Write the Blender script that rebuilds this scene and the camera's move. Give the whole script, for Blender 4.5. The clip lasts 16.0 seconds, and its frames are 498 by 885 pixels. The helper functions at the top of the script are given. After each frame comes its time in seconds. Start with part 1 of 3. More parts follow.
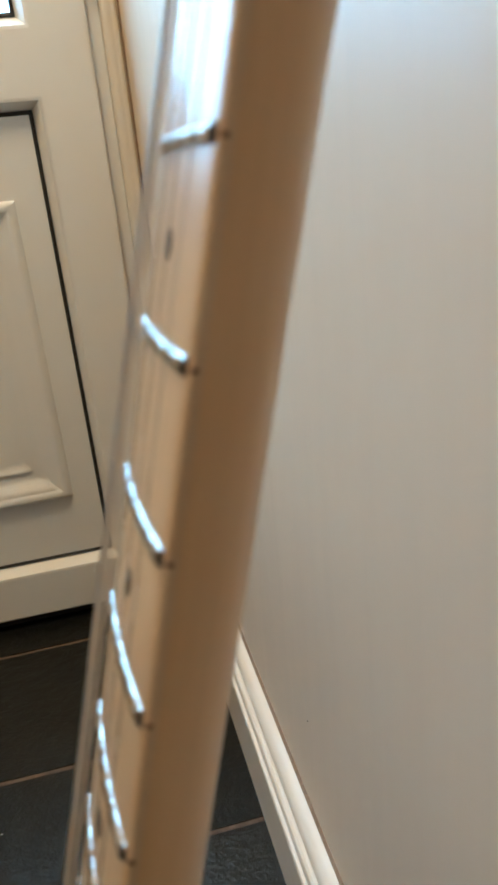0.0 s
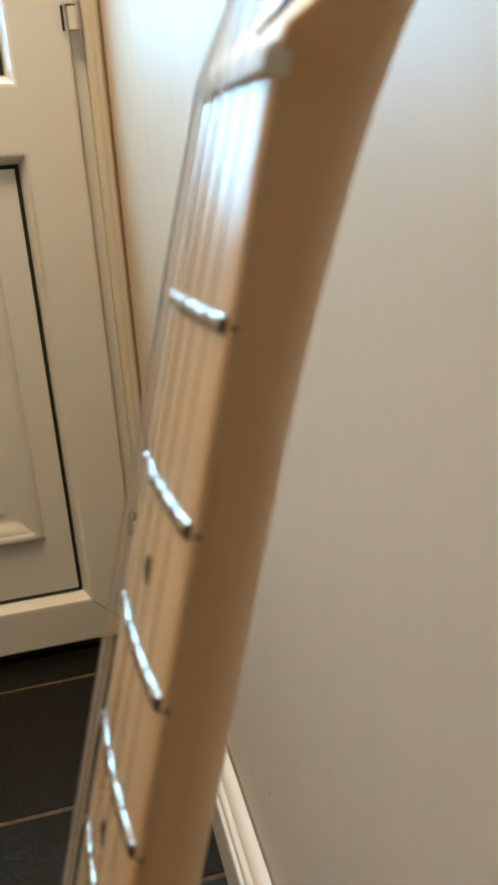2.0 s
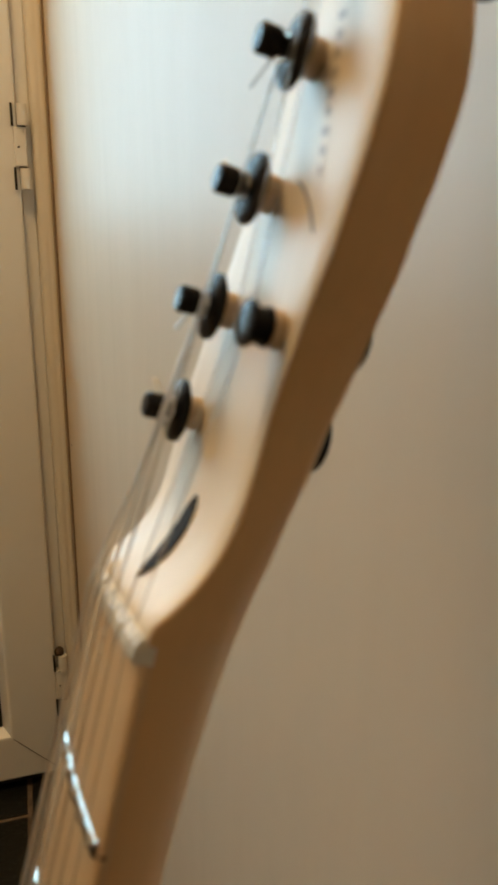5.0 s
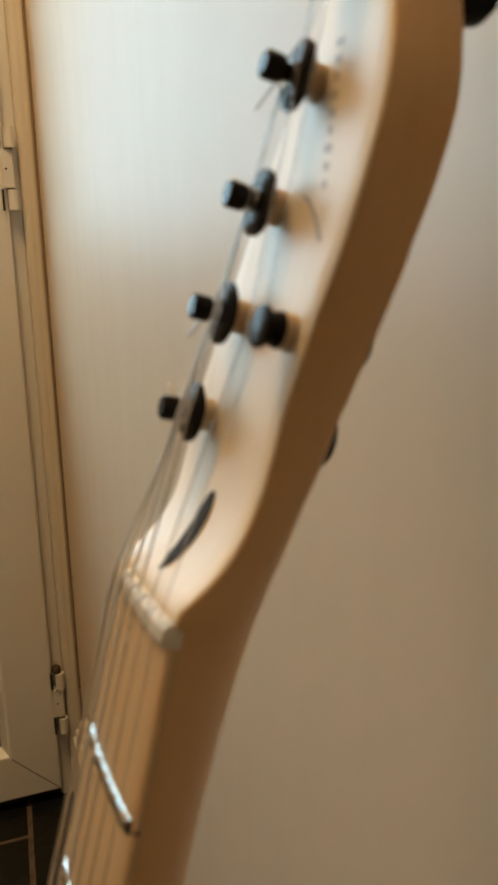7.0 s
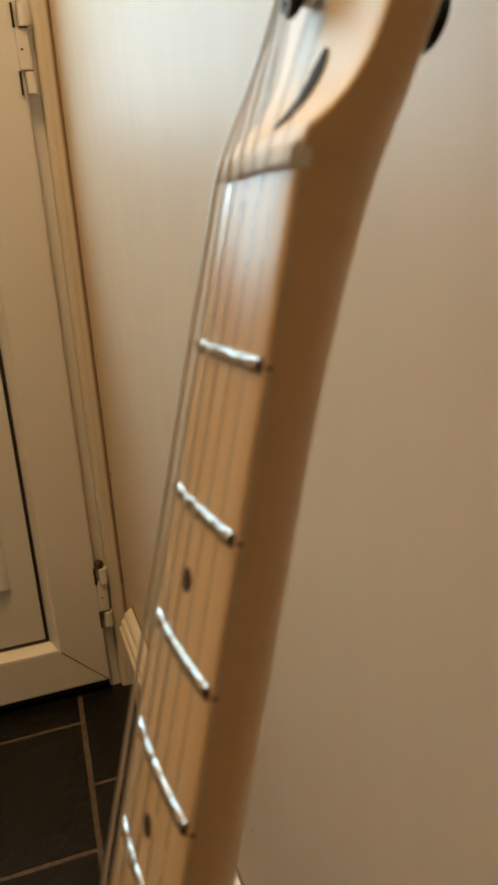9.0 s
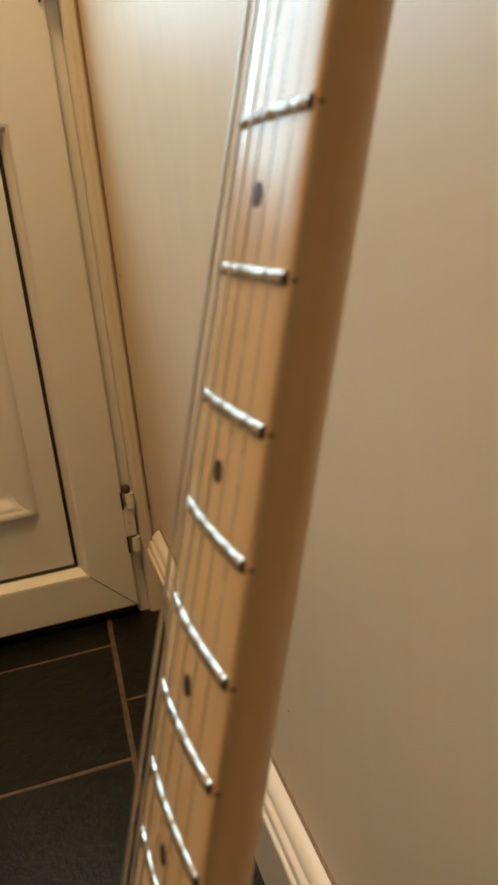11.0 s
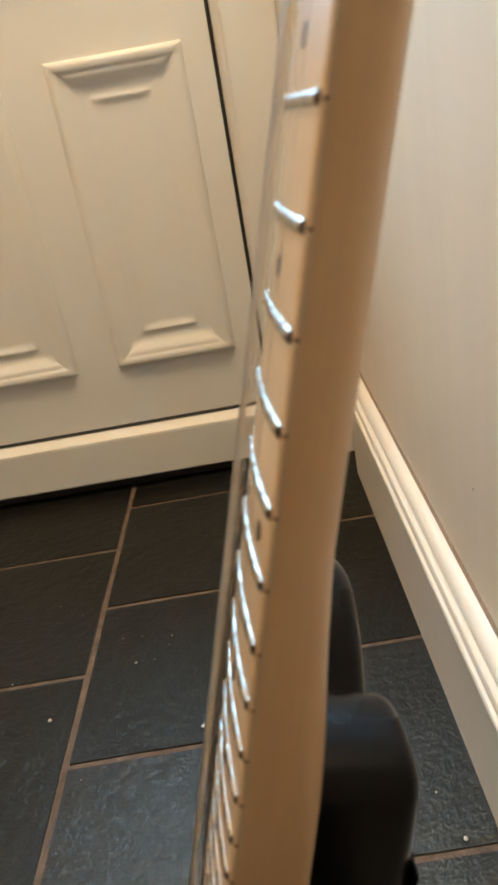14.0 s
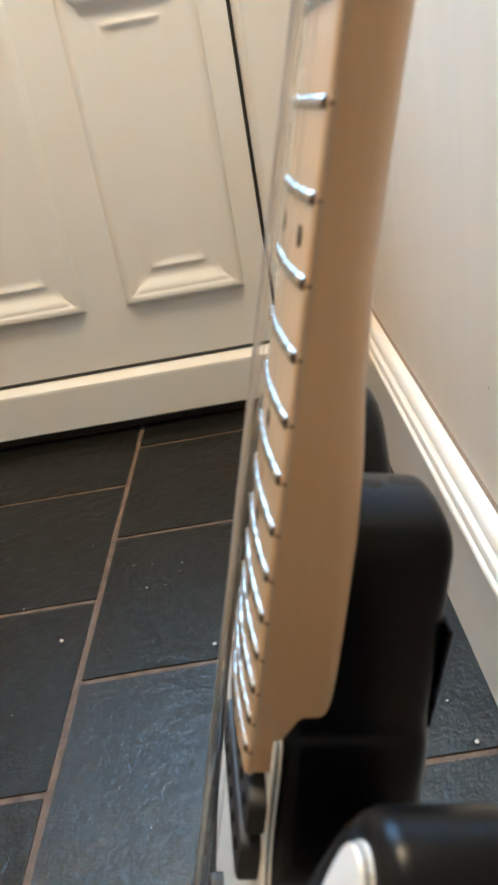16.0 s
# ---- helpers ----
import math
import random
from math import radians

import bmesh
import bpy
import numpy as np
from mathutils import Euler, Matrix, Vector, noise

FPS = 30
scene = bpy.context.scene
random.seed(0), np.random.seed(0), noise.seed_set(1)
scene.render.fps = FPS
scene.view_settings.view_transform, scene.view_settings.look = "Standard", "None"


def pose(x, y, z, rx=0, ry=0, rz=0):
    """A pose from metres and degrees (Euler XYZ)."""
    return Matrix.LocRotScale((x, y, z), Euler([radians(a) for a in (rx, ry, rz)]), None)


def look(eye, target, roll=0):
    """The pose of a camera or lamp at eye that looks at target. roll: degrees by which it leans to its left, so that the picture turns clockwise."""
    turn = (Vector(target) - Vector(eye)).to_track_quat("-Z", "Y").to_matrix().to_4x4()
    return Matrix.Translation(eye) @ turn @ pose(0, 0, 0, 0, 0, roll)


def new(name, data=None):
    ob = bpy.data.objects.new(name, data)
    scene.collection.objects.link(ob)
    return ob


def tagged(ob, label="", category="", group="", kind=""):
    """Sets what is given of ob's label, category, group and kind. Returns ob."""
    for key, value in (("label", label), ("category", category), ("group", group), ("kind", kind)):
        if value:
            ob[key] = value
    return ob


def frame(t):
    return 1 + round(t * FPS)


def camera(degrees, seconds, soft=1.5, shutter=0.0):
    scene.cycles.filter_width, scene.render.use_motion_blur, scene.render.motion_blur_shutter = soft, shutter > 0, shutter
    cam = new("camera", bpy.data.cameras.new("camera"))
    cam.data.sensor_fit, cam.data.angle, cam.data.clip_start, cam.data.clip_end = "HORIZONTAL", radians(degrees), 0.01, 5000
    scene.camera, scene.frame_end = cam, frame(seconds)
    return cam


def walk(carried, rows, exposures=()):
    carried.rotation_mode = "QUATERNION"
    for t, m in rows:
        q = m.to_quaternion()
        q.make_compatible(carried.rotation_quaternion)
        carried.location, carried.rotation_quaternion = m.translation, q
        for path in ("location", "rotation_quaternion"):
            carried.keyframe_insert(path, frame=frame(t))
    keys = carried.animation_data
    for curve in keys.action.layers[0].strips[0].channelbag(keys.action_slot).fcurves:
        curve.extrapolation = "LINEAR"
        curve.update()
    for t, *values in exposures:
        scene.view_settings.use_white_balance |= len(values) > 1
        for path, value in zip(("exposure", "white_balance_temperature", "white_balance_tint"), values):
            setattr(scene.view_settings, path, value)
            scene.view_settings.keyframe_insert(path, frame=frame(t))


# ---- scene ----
# The walk ---------------------------------------------------------------
LENS = 35.63
PATH = (
    (0.0, -0.1337, -1.2243, 0.8065, 66.65, 5.10, -14.10),
    (0.5, -0.1313, -1.2233, 0.8203, 66.55, 4.44, -14.18),
    (1.0, -0.1345, -1.2235, 0.8347, 66.25, 3.61, -14.09),
    (1.5, -0.1343, -1.2268, 0.8518, 66.87, 3.01, -14.63),
    (2.0, -0.1280, -1.2254, 0.8651, 67.81, 2.84, -15.25),
    (2.5, -0.1224, -1.2241, 0.8784, 68.88, 2.48, -16.48),
    (3.0, -0.1167, -1.2299, 0.8940, 69.66, 2.31, -17.29),
    (3.5, -0.1125, -1.2309, 0.9055, 70.62, 2.00, -17.65),
    (4.0, -0.1157, -1.2250, 0.9212, 71.50, 0.90, -18.18),
    (4.5, -0.1133, -1.2280, 0.9364, 73.06, 0.50, -18.98),
    (4.7, -0.1129, -1.2279, 0.9425, 73.80, -0.30, -18.71),
    (6.8, -0.1205, -1.2374, 0.9510, 75.84, 0.88, -20.05),
    (7.0, -0.1215, -1.2368, 0.9448, 75.60, 1.06, -20.01),
    (7.5, -0.1295, -1.2385, 0.9210, 74.46, 2.05, -19.37),
    (8.0, -0.1359, -1.2415, 0.9006, 73.22, 2.61, -19.29),
    (8.5, -0.1405, -1.2418, 0.8833, 72.00, 3.10, -19.44),
    (9.0, -0.1486, -1.2448, 0.8707, 71.01, 3.48, -19.09),
    (9.2, -0.1492, -1.2479, 0.8668, 71.43, 3.43, -18.26),
    (11.3, -0.1731, -1.2605, 0.7831, 68.04, 5.08, -18.14),
    (11.5, -0.1735, -1.2631, 0.7726, 67.65, 5.48, -17.99),
    (12.0, -0.1683, -1.2708, 0.7429, 66.45, 7.79, -15.79),
    (12.5, -0.1664, -1.2803, 0.7213, 66.08, 8.41, -12.64),
    (13.0, -0.1676, -1.2859, 0.7096, 65.29, 8.65, -10.10),
    (13.5, -0.1672, -1.2879, 0.6893, 64.75, 8.81, -7.54),
    (14.0, -0.1704, -1.2877, 0.6733, 63.61, 9.24, -3.46),
    (14.5, -0.1743, -1.2907, 0.6580, 63.29, 9.68, -1.85),
    (15.0, -0.1790, -1.2936, 0.6391, 62.20, 9.79, -1.34),
    (15.5, -0.1861, -1.3020, 0.6276, 61.37, 9.30, -2.48),
    (16.0, -0.1906, -1.3140, 0.6147, 61.95, 9.28, -3.18),
)
cam = camera(LENS, 16.0, soft=3.1)
# the lens is focused on the far end of the hall; what is close to it goes soft
cam.data.dof.use_dof, cam.data.dof.focus_distance, cam.data.dof.aperture_fstop = True, 0.85, 34.0
EXPOSURE = (
    (0.0, -0.2, 5200, 6.5), (2.0, -0.33, 5750, 7), (3.5, -0.66, 6500, 8), (4.5, -0.91, 6900, 10), (7.0, -1.04, 7450, 14), (8.0, -0.96, 7700, 15.5), (9.0, -0.88, 7800, 15.5), (11.5, -0.48, 7700, 13), (12.5, -0.13, 7000, 10),
    (13.5, 0.10, 6050, 9), (15.0, 0.51, 5150, 8), (16.0, 0.60, 4950, 8),
)
walk(cam, [(t, pose(*p)) for t, *p in PATH], EXPOSURE)

# Light ------------------------------------------------------------------
world = bpy.data.worlds.new("sky")
scene.world = world
world.use_nodes = True
wn = world.node_tree
sky = wn.nodes.new("ShaderNodeTexSky")
sky.sky_type, sky.sun_disc = "NISHITA", False
sky.sun_elevation, sky.sun_rotation = radians(40), radians(200)
wn.links.new(sky.outputs[0], wn.nodes["Background"].inputs[0])
wn.nodes["Background"].inputs[1].default_value = 0.12


def area_lamp(name, at, target, sx, sy, watts, colour):
    data = bpy.data.lights.new(name, "AREA")
    data.shape, data.size, data.size_y, data.energy, data.color = "RECTANGLE", sx, sy, watts, colour
    ob = new(name, data)
    ob.matrix_world = look(at, target)
    return ob


# daylight that the glazed upper half of the door lets in
area_lamp("daylight", (-0.43, 0.28, 1.50), (-0.43, -1.0, 1.50), 1.10, 1.25, 46.5, (0.485, 0.79, 1.0))
# warm hall lamp under the ceiling
area_lamp("hall_light", (-0.36, -0.66, 2.30), (-0.36, -0.66, 0), 0.42, 0.42, 28.8, (1.0, 0.668, 0.31))


# Materials --------------------------------------------------------------
class Nodes:
    def __init__(self, name):
        self.mat = bpy.data.materials.new(name)
        self.mat.use_nodes = True
        self.tree = self.mat.node_tree
        self.bsdf = self.tree.nodes["Principled BSDF"]

    def add(self, kind, **values):
        n = self.tree.nodes.new(kind)
        for k, v in values.items():
            n.inputs[k].default_value = v
        return n

    def link(self, a, b):
        self.tree.links.new(a, b)

    def put(self, **values):
        for k, v in values.items():
            self.bsdf.inputs[k.replace("_", " ")].default_value = v

    def coords(self, scale=(1, 1, 1), kind="Object"):
        c = self.tree.nodes.new("ShaderNodeTexCoord")
        m = self.add("ShaderNodeMapping")
        m.inputs["Scale"].default_value = scale
        self.link(c.outputs[kind], m.inputs["Vector"])
        return m.outputs[0]

    def noise(self, scale, detail=4.0, rough=0.55, at=None, distortion=0.0):
        n = self.add("ShaderNodeTexNoise", Scale=scale, Detail=detail, Roughness=rough, Distortion=distortion)
        if at is not None:
            self.link(at, n.inputs["Vector"])
        return n.outputs["Fac"]

    def ramp(self, fac, stops):
        r = self.tree.nodes.new("ShaderNodeValToRGB")
        e = r.color_ramp.elements
        while len(e) < len(stops):
            e.new(0.5)
        for el, (p, c) in zip(e, stops):
            el.position = p
            el.color = (*c, 1) if len(c) == 3 else c
        self.link(fac, r.inputs["Fac"])
        return r.outputs["Color"]

    def mix(self, fac, a, b, blend="MIX"):
        m = self.tree.nodes.new("ShaderNodeMix")
        m.data_type, m.blend_type = "RGBA", blend
        for sock, v in ((m.inputs[0], fac), (m.inputs[6], a), (m.inputs[7], b)):
            if isinstance(v, (int, float)):
                sock.default_value = v
            elif isinstance(v, tuple):
                sock.default_value = (*v, 1)
            else:
                self.link(v, sock)
        return m.outputs[2]

    def span(self, fac, lo, hi):
        m = self.add("ShaderNodeMapRange")
        m.inputs["To Min"].default_value, m.inputs["To Max"].default_value = lo, hi
        self.link(fac, m.inputs["Value"])
        return m.outputs[0]

    def bump(self, height, strength, distance):
        b = self.add("ShaderNodeBump", Strength=strength, Distance=distance)
        self.link(height, b.inputs["Height"])
        self.link(b.outputs[0], self.bsdf.inputs["Normal"])


def paint(name, colour, rough, bump_scale, bump_strength, stain=0.06, dist=0.0008, streak=0.0):
    n = Nodes(name)
    at = n.coords()
    big = n.noise(2.3, 3, at=at)
    dark = tuple(c * (1 - stain) for c in colour)
    fine = n.noise(38, 4, at=at)
    c = n.mix(n.span(big, 0.0, 1.0), dark, colour)
    c = n.mix(n.span(fine, 0.0, 0.10), c, tuple(c2 * 0.8 for c2 in colour))
    gloss = fine
    if streak:
        # upright roller marks and rubbed patches
        marks = n.noise(1.0, 4, 0.6, n.coords((1.0, 22.0, 2.6)), 0.6)
        c = n.mix(n.span(marks, -streak, streak * 2.2), c, tuple(c2 * f for c2, f in zip(colour, (0.76, 0.79, 0.82))))
        gloss = n.mix(0.75, fine, marks)
    n.link(c, n.bsdf.inputs["Base Color"])
    n.link(n.span(gloss, rough - 0.05, rough + 0.07), n.bsdf.inputs["Roughness"])
    n.bump(n.noise(bump_scale, 3, at=at), bump_strength, dist)
    return n.mat


def plain(name, colour, rough=0.5, metal=0.0, coat=0.0, grain=60.0, amount=0.15):
    n = Nodes(name)
    f = n.noise(grain, 3, at=n.coords())
    n.link(n.mix(n.span(f, 0.0, 1.0), tuple(c * (1 - amount) for c in colour), colour), n.bsdf.inputs["Base Color"])
    n.link(n.span(f, max(rough - 0.06, 0.02), rough + 0.06), n.bsdf.inputs["Roughness"])
    n.put(Metallic=metal, Coat_Weight=coat)
    return n.mat


def maple(name, light, dark, rough, coat, figure=0.30, gloss=0.14):
    """Straight-grained maple; the grain runs along the local z axis."""
    n = Nodes(name)
    stretch = n.coords((1, 1, 0.035))
    grain = n.noise(420, 6, 0.6, stretch, 0.4)
    wide = n.noise(60, 3, 0.5, n.coords((1, 1, 0.08)), 1.2)
    c = n.mix(n.span(wide, 0.0, 1.0), dark, light)
    flecks = n.ramp(grain, ((0.40, (0, 0, 0)), (0.66, (1, 1, 1))))
    c = n.mix(n.mix(1.0, flecks, (figure, figure, figure), "MULTIPLY"), c, tuple(v * 0.66 for v in dark))
    n.link(c, n.bsdf.inputs["Base Color"])
    n.link(n.span(grain, rough - 0.05, rough + 0.08), n.bsdf.inputs["Roughness"])
    n.put(Coat_Weight=coat, Coat_Roughness=gloss)
    n.bump(grain, 0.08, 0.0002)
    return n.mat


M_WALL = paint("wall_paint", (0.705, 0.577, 0.432), 0.44, 14, 0.20, 0.07, 0.0030, 0.13)
M_WALL.node_tree.nodes["Principled BSDF"].inputs["Specular IOR Level"].default_value = 0.68
M_CEIL = paint("ceiling_paint", (0.80, 0.78, 0.74), 0.7, 90, 0.1)
M_TRIM = paint("gloss_trim_paint", (0.73, 0.67, 0.57), 0.42, 60, 0.08, 0.06)
M_UPVC = paint("white_door_plastic", (0.74, 0.72, 0.675), 0.36, 300, 0.05, 0.03, 0.0003)
M_GASKET = plain("black_rubber", (0.012, 0.011, 0.010), 0.6)
M_DARK = plain("dark_metal_sill", (0.03, 0.028, 0.026), 0.5, 0.3)
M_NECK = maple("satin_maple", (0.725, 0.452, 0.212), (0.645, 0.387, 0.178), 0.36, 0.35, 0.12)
# headstock front: the daylight's glare is worked into a paler base colour
M_FACE = maple("glare_paled_headstock_maple", (0.86, 0.755, 0.60), (0.81, 0.69, 0.53), 0.50, 0.30, 0.10, 0.30)
M_BOARD = maple("lacquered_maple", (0.68, 0.462, 0.255), (0.60, 0.392, 0.205), 0.30, 0.8, 0.14, 0.27)
M_BLACK = plain("black_satin_lacquer", (0.0035, 0.0035, 0.004), 0.29, 0.0, 0.0, 8, 0.3)
M_BLACK.node_tree.nodes["Principled BSDF"].inputs["Specular IOR Level"].default_value = 0.18
M_GUARD = plain("white_laminate", (0.78, 0.74, 0.66), 0.35)
M_GUARD_MID = plain("black_laminate", (0.02, 0.02, 0.02), 0.4)
M_NUT = plain("bone_nut", (0.78, 0.72, 0.60), 0.45, 0, 0, 200, 0.2)
M_FRET = plain("nickel_fret_wire", (0.58, 0.58, 0.55), 0.25, 1.0)
# fret ends: shade and dark reflection put into the metal's colour
M_FRET_END = plain("shaded_fret_end", (0.10, 0.08, 0.065), 0.45, 0.6)
M_STRING = plain("steel_string", (0.68, 0.68, 0.66), 0.26, 1.0)
M_WOUND = plain("wound_string", (0.78, 0.75, 0.70), 0.42, 1.0)
M_HARD = plain("black_chrome_hardware", (0.008, 0.008, 0.009), 0.26, 0.0)
M_HARD.node_tree.nodes["Principled BSDF"].inputs["Specular IOR Level"].default_value = 0.11
M_SLOT = plain("brown_slot", (0.15, 0.085, 0.045), 0.6)
M_DOT = plain("dark_dot_inlay", (0.025, 0.018, 0.014), 0.4)
M_HOLE = plain("dark_hole", (0.008, 0.007, 0.006), 0.8)
M_DECAL = plain("grey_decal", (0.56, 0.49, 0.40), 0.50, 0.0, 0.1)
M_STROKE = plain("grey_blue_decal", (0.24, 0.25, 0.28), 0.45, 0.0, 0.1)
for m in (M_DECAL, M_STROKE):
    m.node_tree.nodes["Principled BSDF"].inputs["Coat Roughness"].default_value = 0.33
M_COLLAR = plain("pale_collar", (0.60, 0.44, 0.28), 0.4)
M_STAND = plain("black_tube", (0.02, 0.02, 0.02), 0.45)
M_CAULK = plain("dirty_caulk", (0.40, 0.285, 0.19), 0.8, grain=240.0, amount=0.7)
M_DIRT = plain("brown_grime", (0.06, 0.035, 0.020), 0.8)
M_CRUMB = plain("pale_crumb", (0.52, 0.49, 0.44), 0.8)


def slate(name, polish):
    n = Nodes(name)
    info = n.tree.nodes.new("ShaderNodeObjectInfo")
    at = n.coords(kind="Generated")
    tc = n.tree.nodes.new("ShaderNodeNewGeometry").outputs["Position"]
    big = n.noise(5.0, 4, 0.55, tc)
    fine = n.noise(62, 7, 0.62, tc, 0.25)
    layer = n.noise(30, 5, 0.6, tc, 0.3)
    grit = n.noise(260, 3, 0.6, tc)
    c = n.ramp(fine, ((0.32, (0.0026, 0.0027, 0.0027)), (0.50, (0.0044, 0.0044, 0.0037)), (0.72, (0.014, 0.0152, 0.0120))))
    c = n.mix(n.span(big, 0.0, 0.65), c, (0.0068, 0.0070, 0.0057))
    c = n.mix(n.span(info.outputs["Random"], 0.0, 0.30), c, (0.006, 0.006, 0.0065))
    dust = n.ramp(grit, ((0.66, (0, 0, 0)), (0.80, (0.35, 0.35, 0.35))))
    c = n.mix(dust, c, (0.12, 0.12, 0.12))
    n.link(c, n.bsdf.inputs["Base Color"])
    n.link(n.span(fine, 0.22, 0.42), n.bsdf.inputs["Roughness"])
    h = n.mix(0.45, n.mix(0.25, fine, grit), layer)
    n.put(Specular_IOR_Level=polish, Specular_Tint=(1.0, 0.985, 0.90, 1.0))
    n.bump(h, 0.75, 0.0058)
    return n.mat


def grout():
    n = Nodes("sandy_grout")
    tc = n.tree.nodes.new("ShaderNodeNewGeometry").outputs["Position"]
    f = n.noise(60, 5, 0.6, tc)
    n.link(n.ramp(f, ((0.3, (0.068, 0.048, 0.036)), (0.7, (0.145, 0.104, 0.077)))), n.bsdf.inputs["Base Color"])
    n.put(Roughness=0.9)
    n.bump(n.noise(500, 3, 0.6, tc), 0.5, 0.001)
    return n.mat


# second slate is a shinier copy, to strengthen daylight's sheen on near tiles
M_SLATE, M_SLATE_SHEEN, M_GROUT = slate("riven_black_slate", 0.32), slate("slate_with_added_sheen", 0.48), grout()


def glass():
    n = Nodes("door_glass")
    n.put(Roughness=0.02, IOR=1.45, Transmission_Weight=1.0)
    n.bsdf.inputs["Base Color"].default_value = (0.96, 0.98, 0.98, 1)
    return n.mat


M_GLASS = glass()


# Mesh helpers -----------------------------------------------------------
def mesh(name, verts, faces, material, smooth=False):
    me = bpy.data.meshes.new(name)
    me.from_pydata([tuple(v) for v in verts], [], faces)
    me.materials.append(material)
    bm = bmesh.new()
    bm.from_mesh(me)
    bmesh.ops.recalc_face_normals(bm, faces=bm.faces[:])
    bm.to_mesh(me)
    bm.free()
    if smooth:
        me.polygons.foreach_set("use_smooth", [True] * len(me.polygons))
        me.set_sharp_from_angle(angle=radians(smooth if smooth > 1 else 40))
    return me


def join(chunks):
    verts, faces = [], []
    for v, f in chunks:
        k = len(verts)
        verts += list(v)
        faces += [tuple(i + k for i in q) for q in f]
    return verts, faces


def part(name, chunk, material, parent=None, label="", smooth=False):
    """One mesh object out of (verts, faces), or a list of such, under a thing or a part."""
    if isinstance(chunk, list):
        chunk = join(chunk)
    ob = new(name, mesh(name, *chunk, material, smooth))
    if parent is not None:
        ob.parent = parent
    if label:
        ob["label"] = label
    return ob


def thing(name, label, category, m=None, group="", kind=""):
    ob = new(name)
    ob.empty_display_size = 0.05
    if m is not None:
        ob.matrix_world = m
    return tagged(ob, label, category, group, kind)


def box(x0, x1, y0, y1, z0, z1, bevel=0.0):
    """A box with chamfered edges."""
    if not bevel:
        v = [(x, y, z) for x in (x0, x1) for y in (y0, y1) for z in (z0, z1)]
        return v, [(0, 1, 3, 2), (4, 6, 7, 5), (0, 4, 5, 1), (2, 3, 7, 6), (0, 2, 6, 4), (1, 5, 7, 3)]
    bm = bmesh.new()
    bmesh.ops.create_cube(bm, size=1)
    for v in bm.verts:
        v.co = Vector(((x0 + x1) / 2 + v.co.x * (x1 - x0), (y0 + y1) / 2 + v.co.y * (y1 - y0), (z0 + z1) / 2 + v.co.z * (z1 - z0)))
    bmesh.ops.bevel(bm, geom=bm.edges[:], offset=bevel, segments=2, affect="EDGES", profile=0.5)
    bm.verts.index_update()
    out = [tuple(v.co) for v in bm.verts], [tuple(v.index for v in f.verts) for f in bm.faces]
    bm.free()
    return out


def loft(rings, cap=True, closed=True):
    """Skin over rings of equally many points."""
    n = len(rings[0])
    verts = [p for r in rings for p in r]
    faces = []
    for i in range(len(rings) - 1):
        for j in range(n if closed else n - 1):
            a, b = i * n + j, i * n + (j + 1) % n
            faces.append((a, b, b + n, a + n))
    if cap:
        faces += [tuple(range(n)), tuple(range((len(rings) - 1) * n, len(rings) * n))]
    return verts, faces


def tube(points, radius, sides=8):
    """A round rod along a polyline; radius may be a list."""
    pts = [Vector(p) for p in points]
    radii = radius if isinstance(radius, (list, tuple)) else [radius] * len(pts)
    rings = []
    for i, p in enumerate(pts):
        d = (pts[min(i + 1, len(pts) - 1)] - pts[max(i - 1, 0)]).normalized()
        up = Vector((0, 0, 1)) if abs(d.z) < 0.9 else Vector((1, 0, 0))
        a = d.cross(up).normalized()
        b = d.cross(a)
        rings.append([tuple(p + radii[i] * (math.cos(2 * math.pi * k / sides) * a + math.sin(2 * math.pi * k / sides) * b)) for k in range(sides)])
    return loft(rings)


def turned(profile, at, axis, sides=24):
    """A turned form: profile of (along, radius) about an axis from at."""
    d = Vector(axis).normalized()
    up = Vector((0, 0, 1)) if abs(d.z) < 0.9 else Vector((0, 1, 0))
    a = d.cross(up).normalized()
    b = d.cross(a)
    at = Vector(at)
    return loft([[tuple(at + d * s + r * (math.cos(2 * math.pi * k / sides) * a + math.sin(2 * math.pi * k / sides) * b)) for k in range(sides)] for s, r in profile])


def strip(profile, y0, y1):
    """A closed (x, z) profile drawn along y."""
    return loft([[(x, y0, z) for x, z in profile], [(x, y1, z) for x, z in profile]])


def rect_rings(x0, x1, z0, z1, steps, closed_inside=True):
    """Nested rectangles: steps of (inset, y), skinned like a picture frame facing -y."""
    rings = [[(x0 + d, y, z0 + d), (x1 - d, y, z0 + d), (x1 - d, y, z1 - d), (x0 + d, y, z1 - d)] for d, y in steps]
    v, f = loft(rings, cap=False)
    if closed_inside:
        f.append(tuple(range(len(v) - 4, len(v))))
    return v, f


def smooth_closed(points, steps=8):
    """A Catmull-Rom curve through a ring of 2D points."""
    out, n = [], len(points)
    for i in range(n):
        p0, p1, p2, p3 = (Vector(points[(i + k) % n]) for k in (-1, 0, 1, 2))
        for s in range(steps):
            t = s / steps
            out.append(0.5 * (2 * p1 + (p2 - p0) * t + (2 * p0 - 5 * p1 + 4 * p2 - p3) * t * t + (3 * p1 - p0 - 3 * p2 + p3) * t ** 3))
    return out


def inset(ring, d):
    """The 2D ring drawn in by d along its normals; the ring runs anticlockwise."""
    out, n = [], len(ring)
    for i in range(n):
        e = (ring[(i + 1) % n] - ring[i - 1]).normalized()
        out.append(ring[i] + d * Vector((-e.y, e.x)))
    return out


def interp(x, table):
    xs, ys = zip(*table)
    return float(np.interp(x, xs, ys))


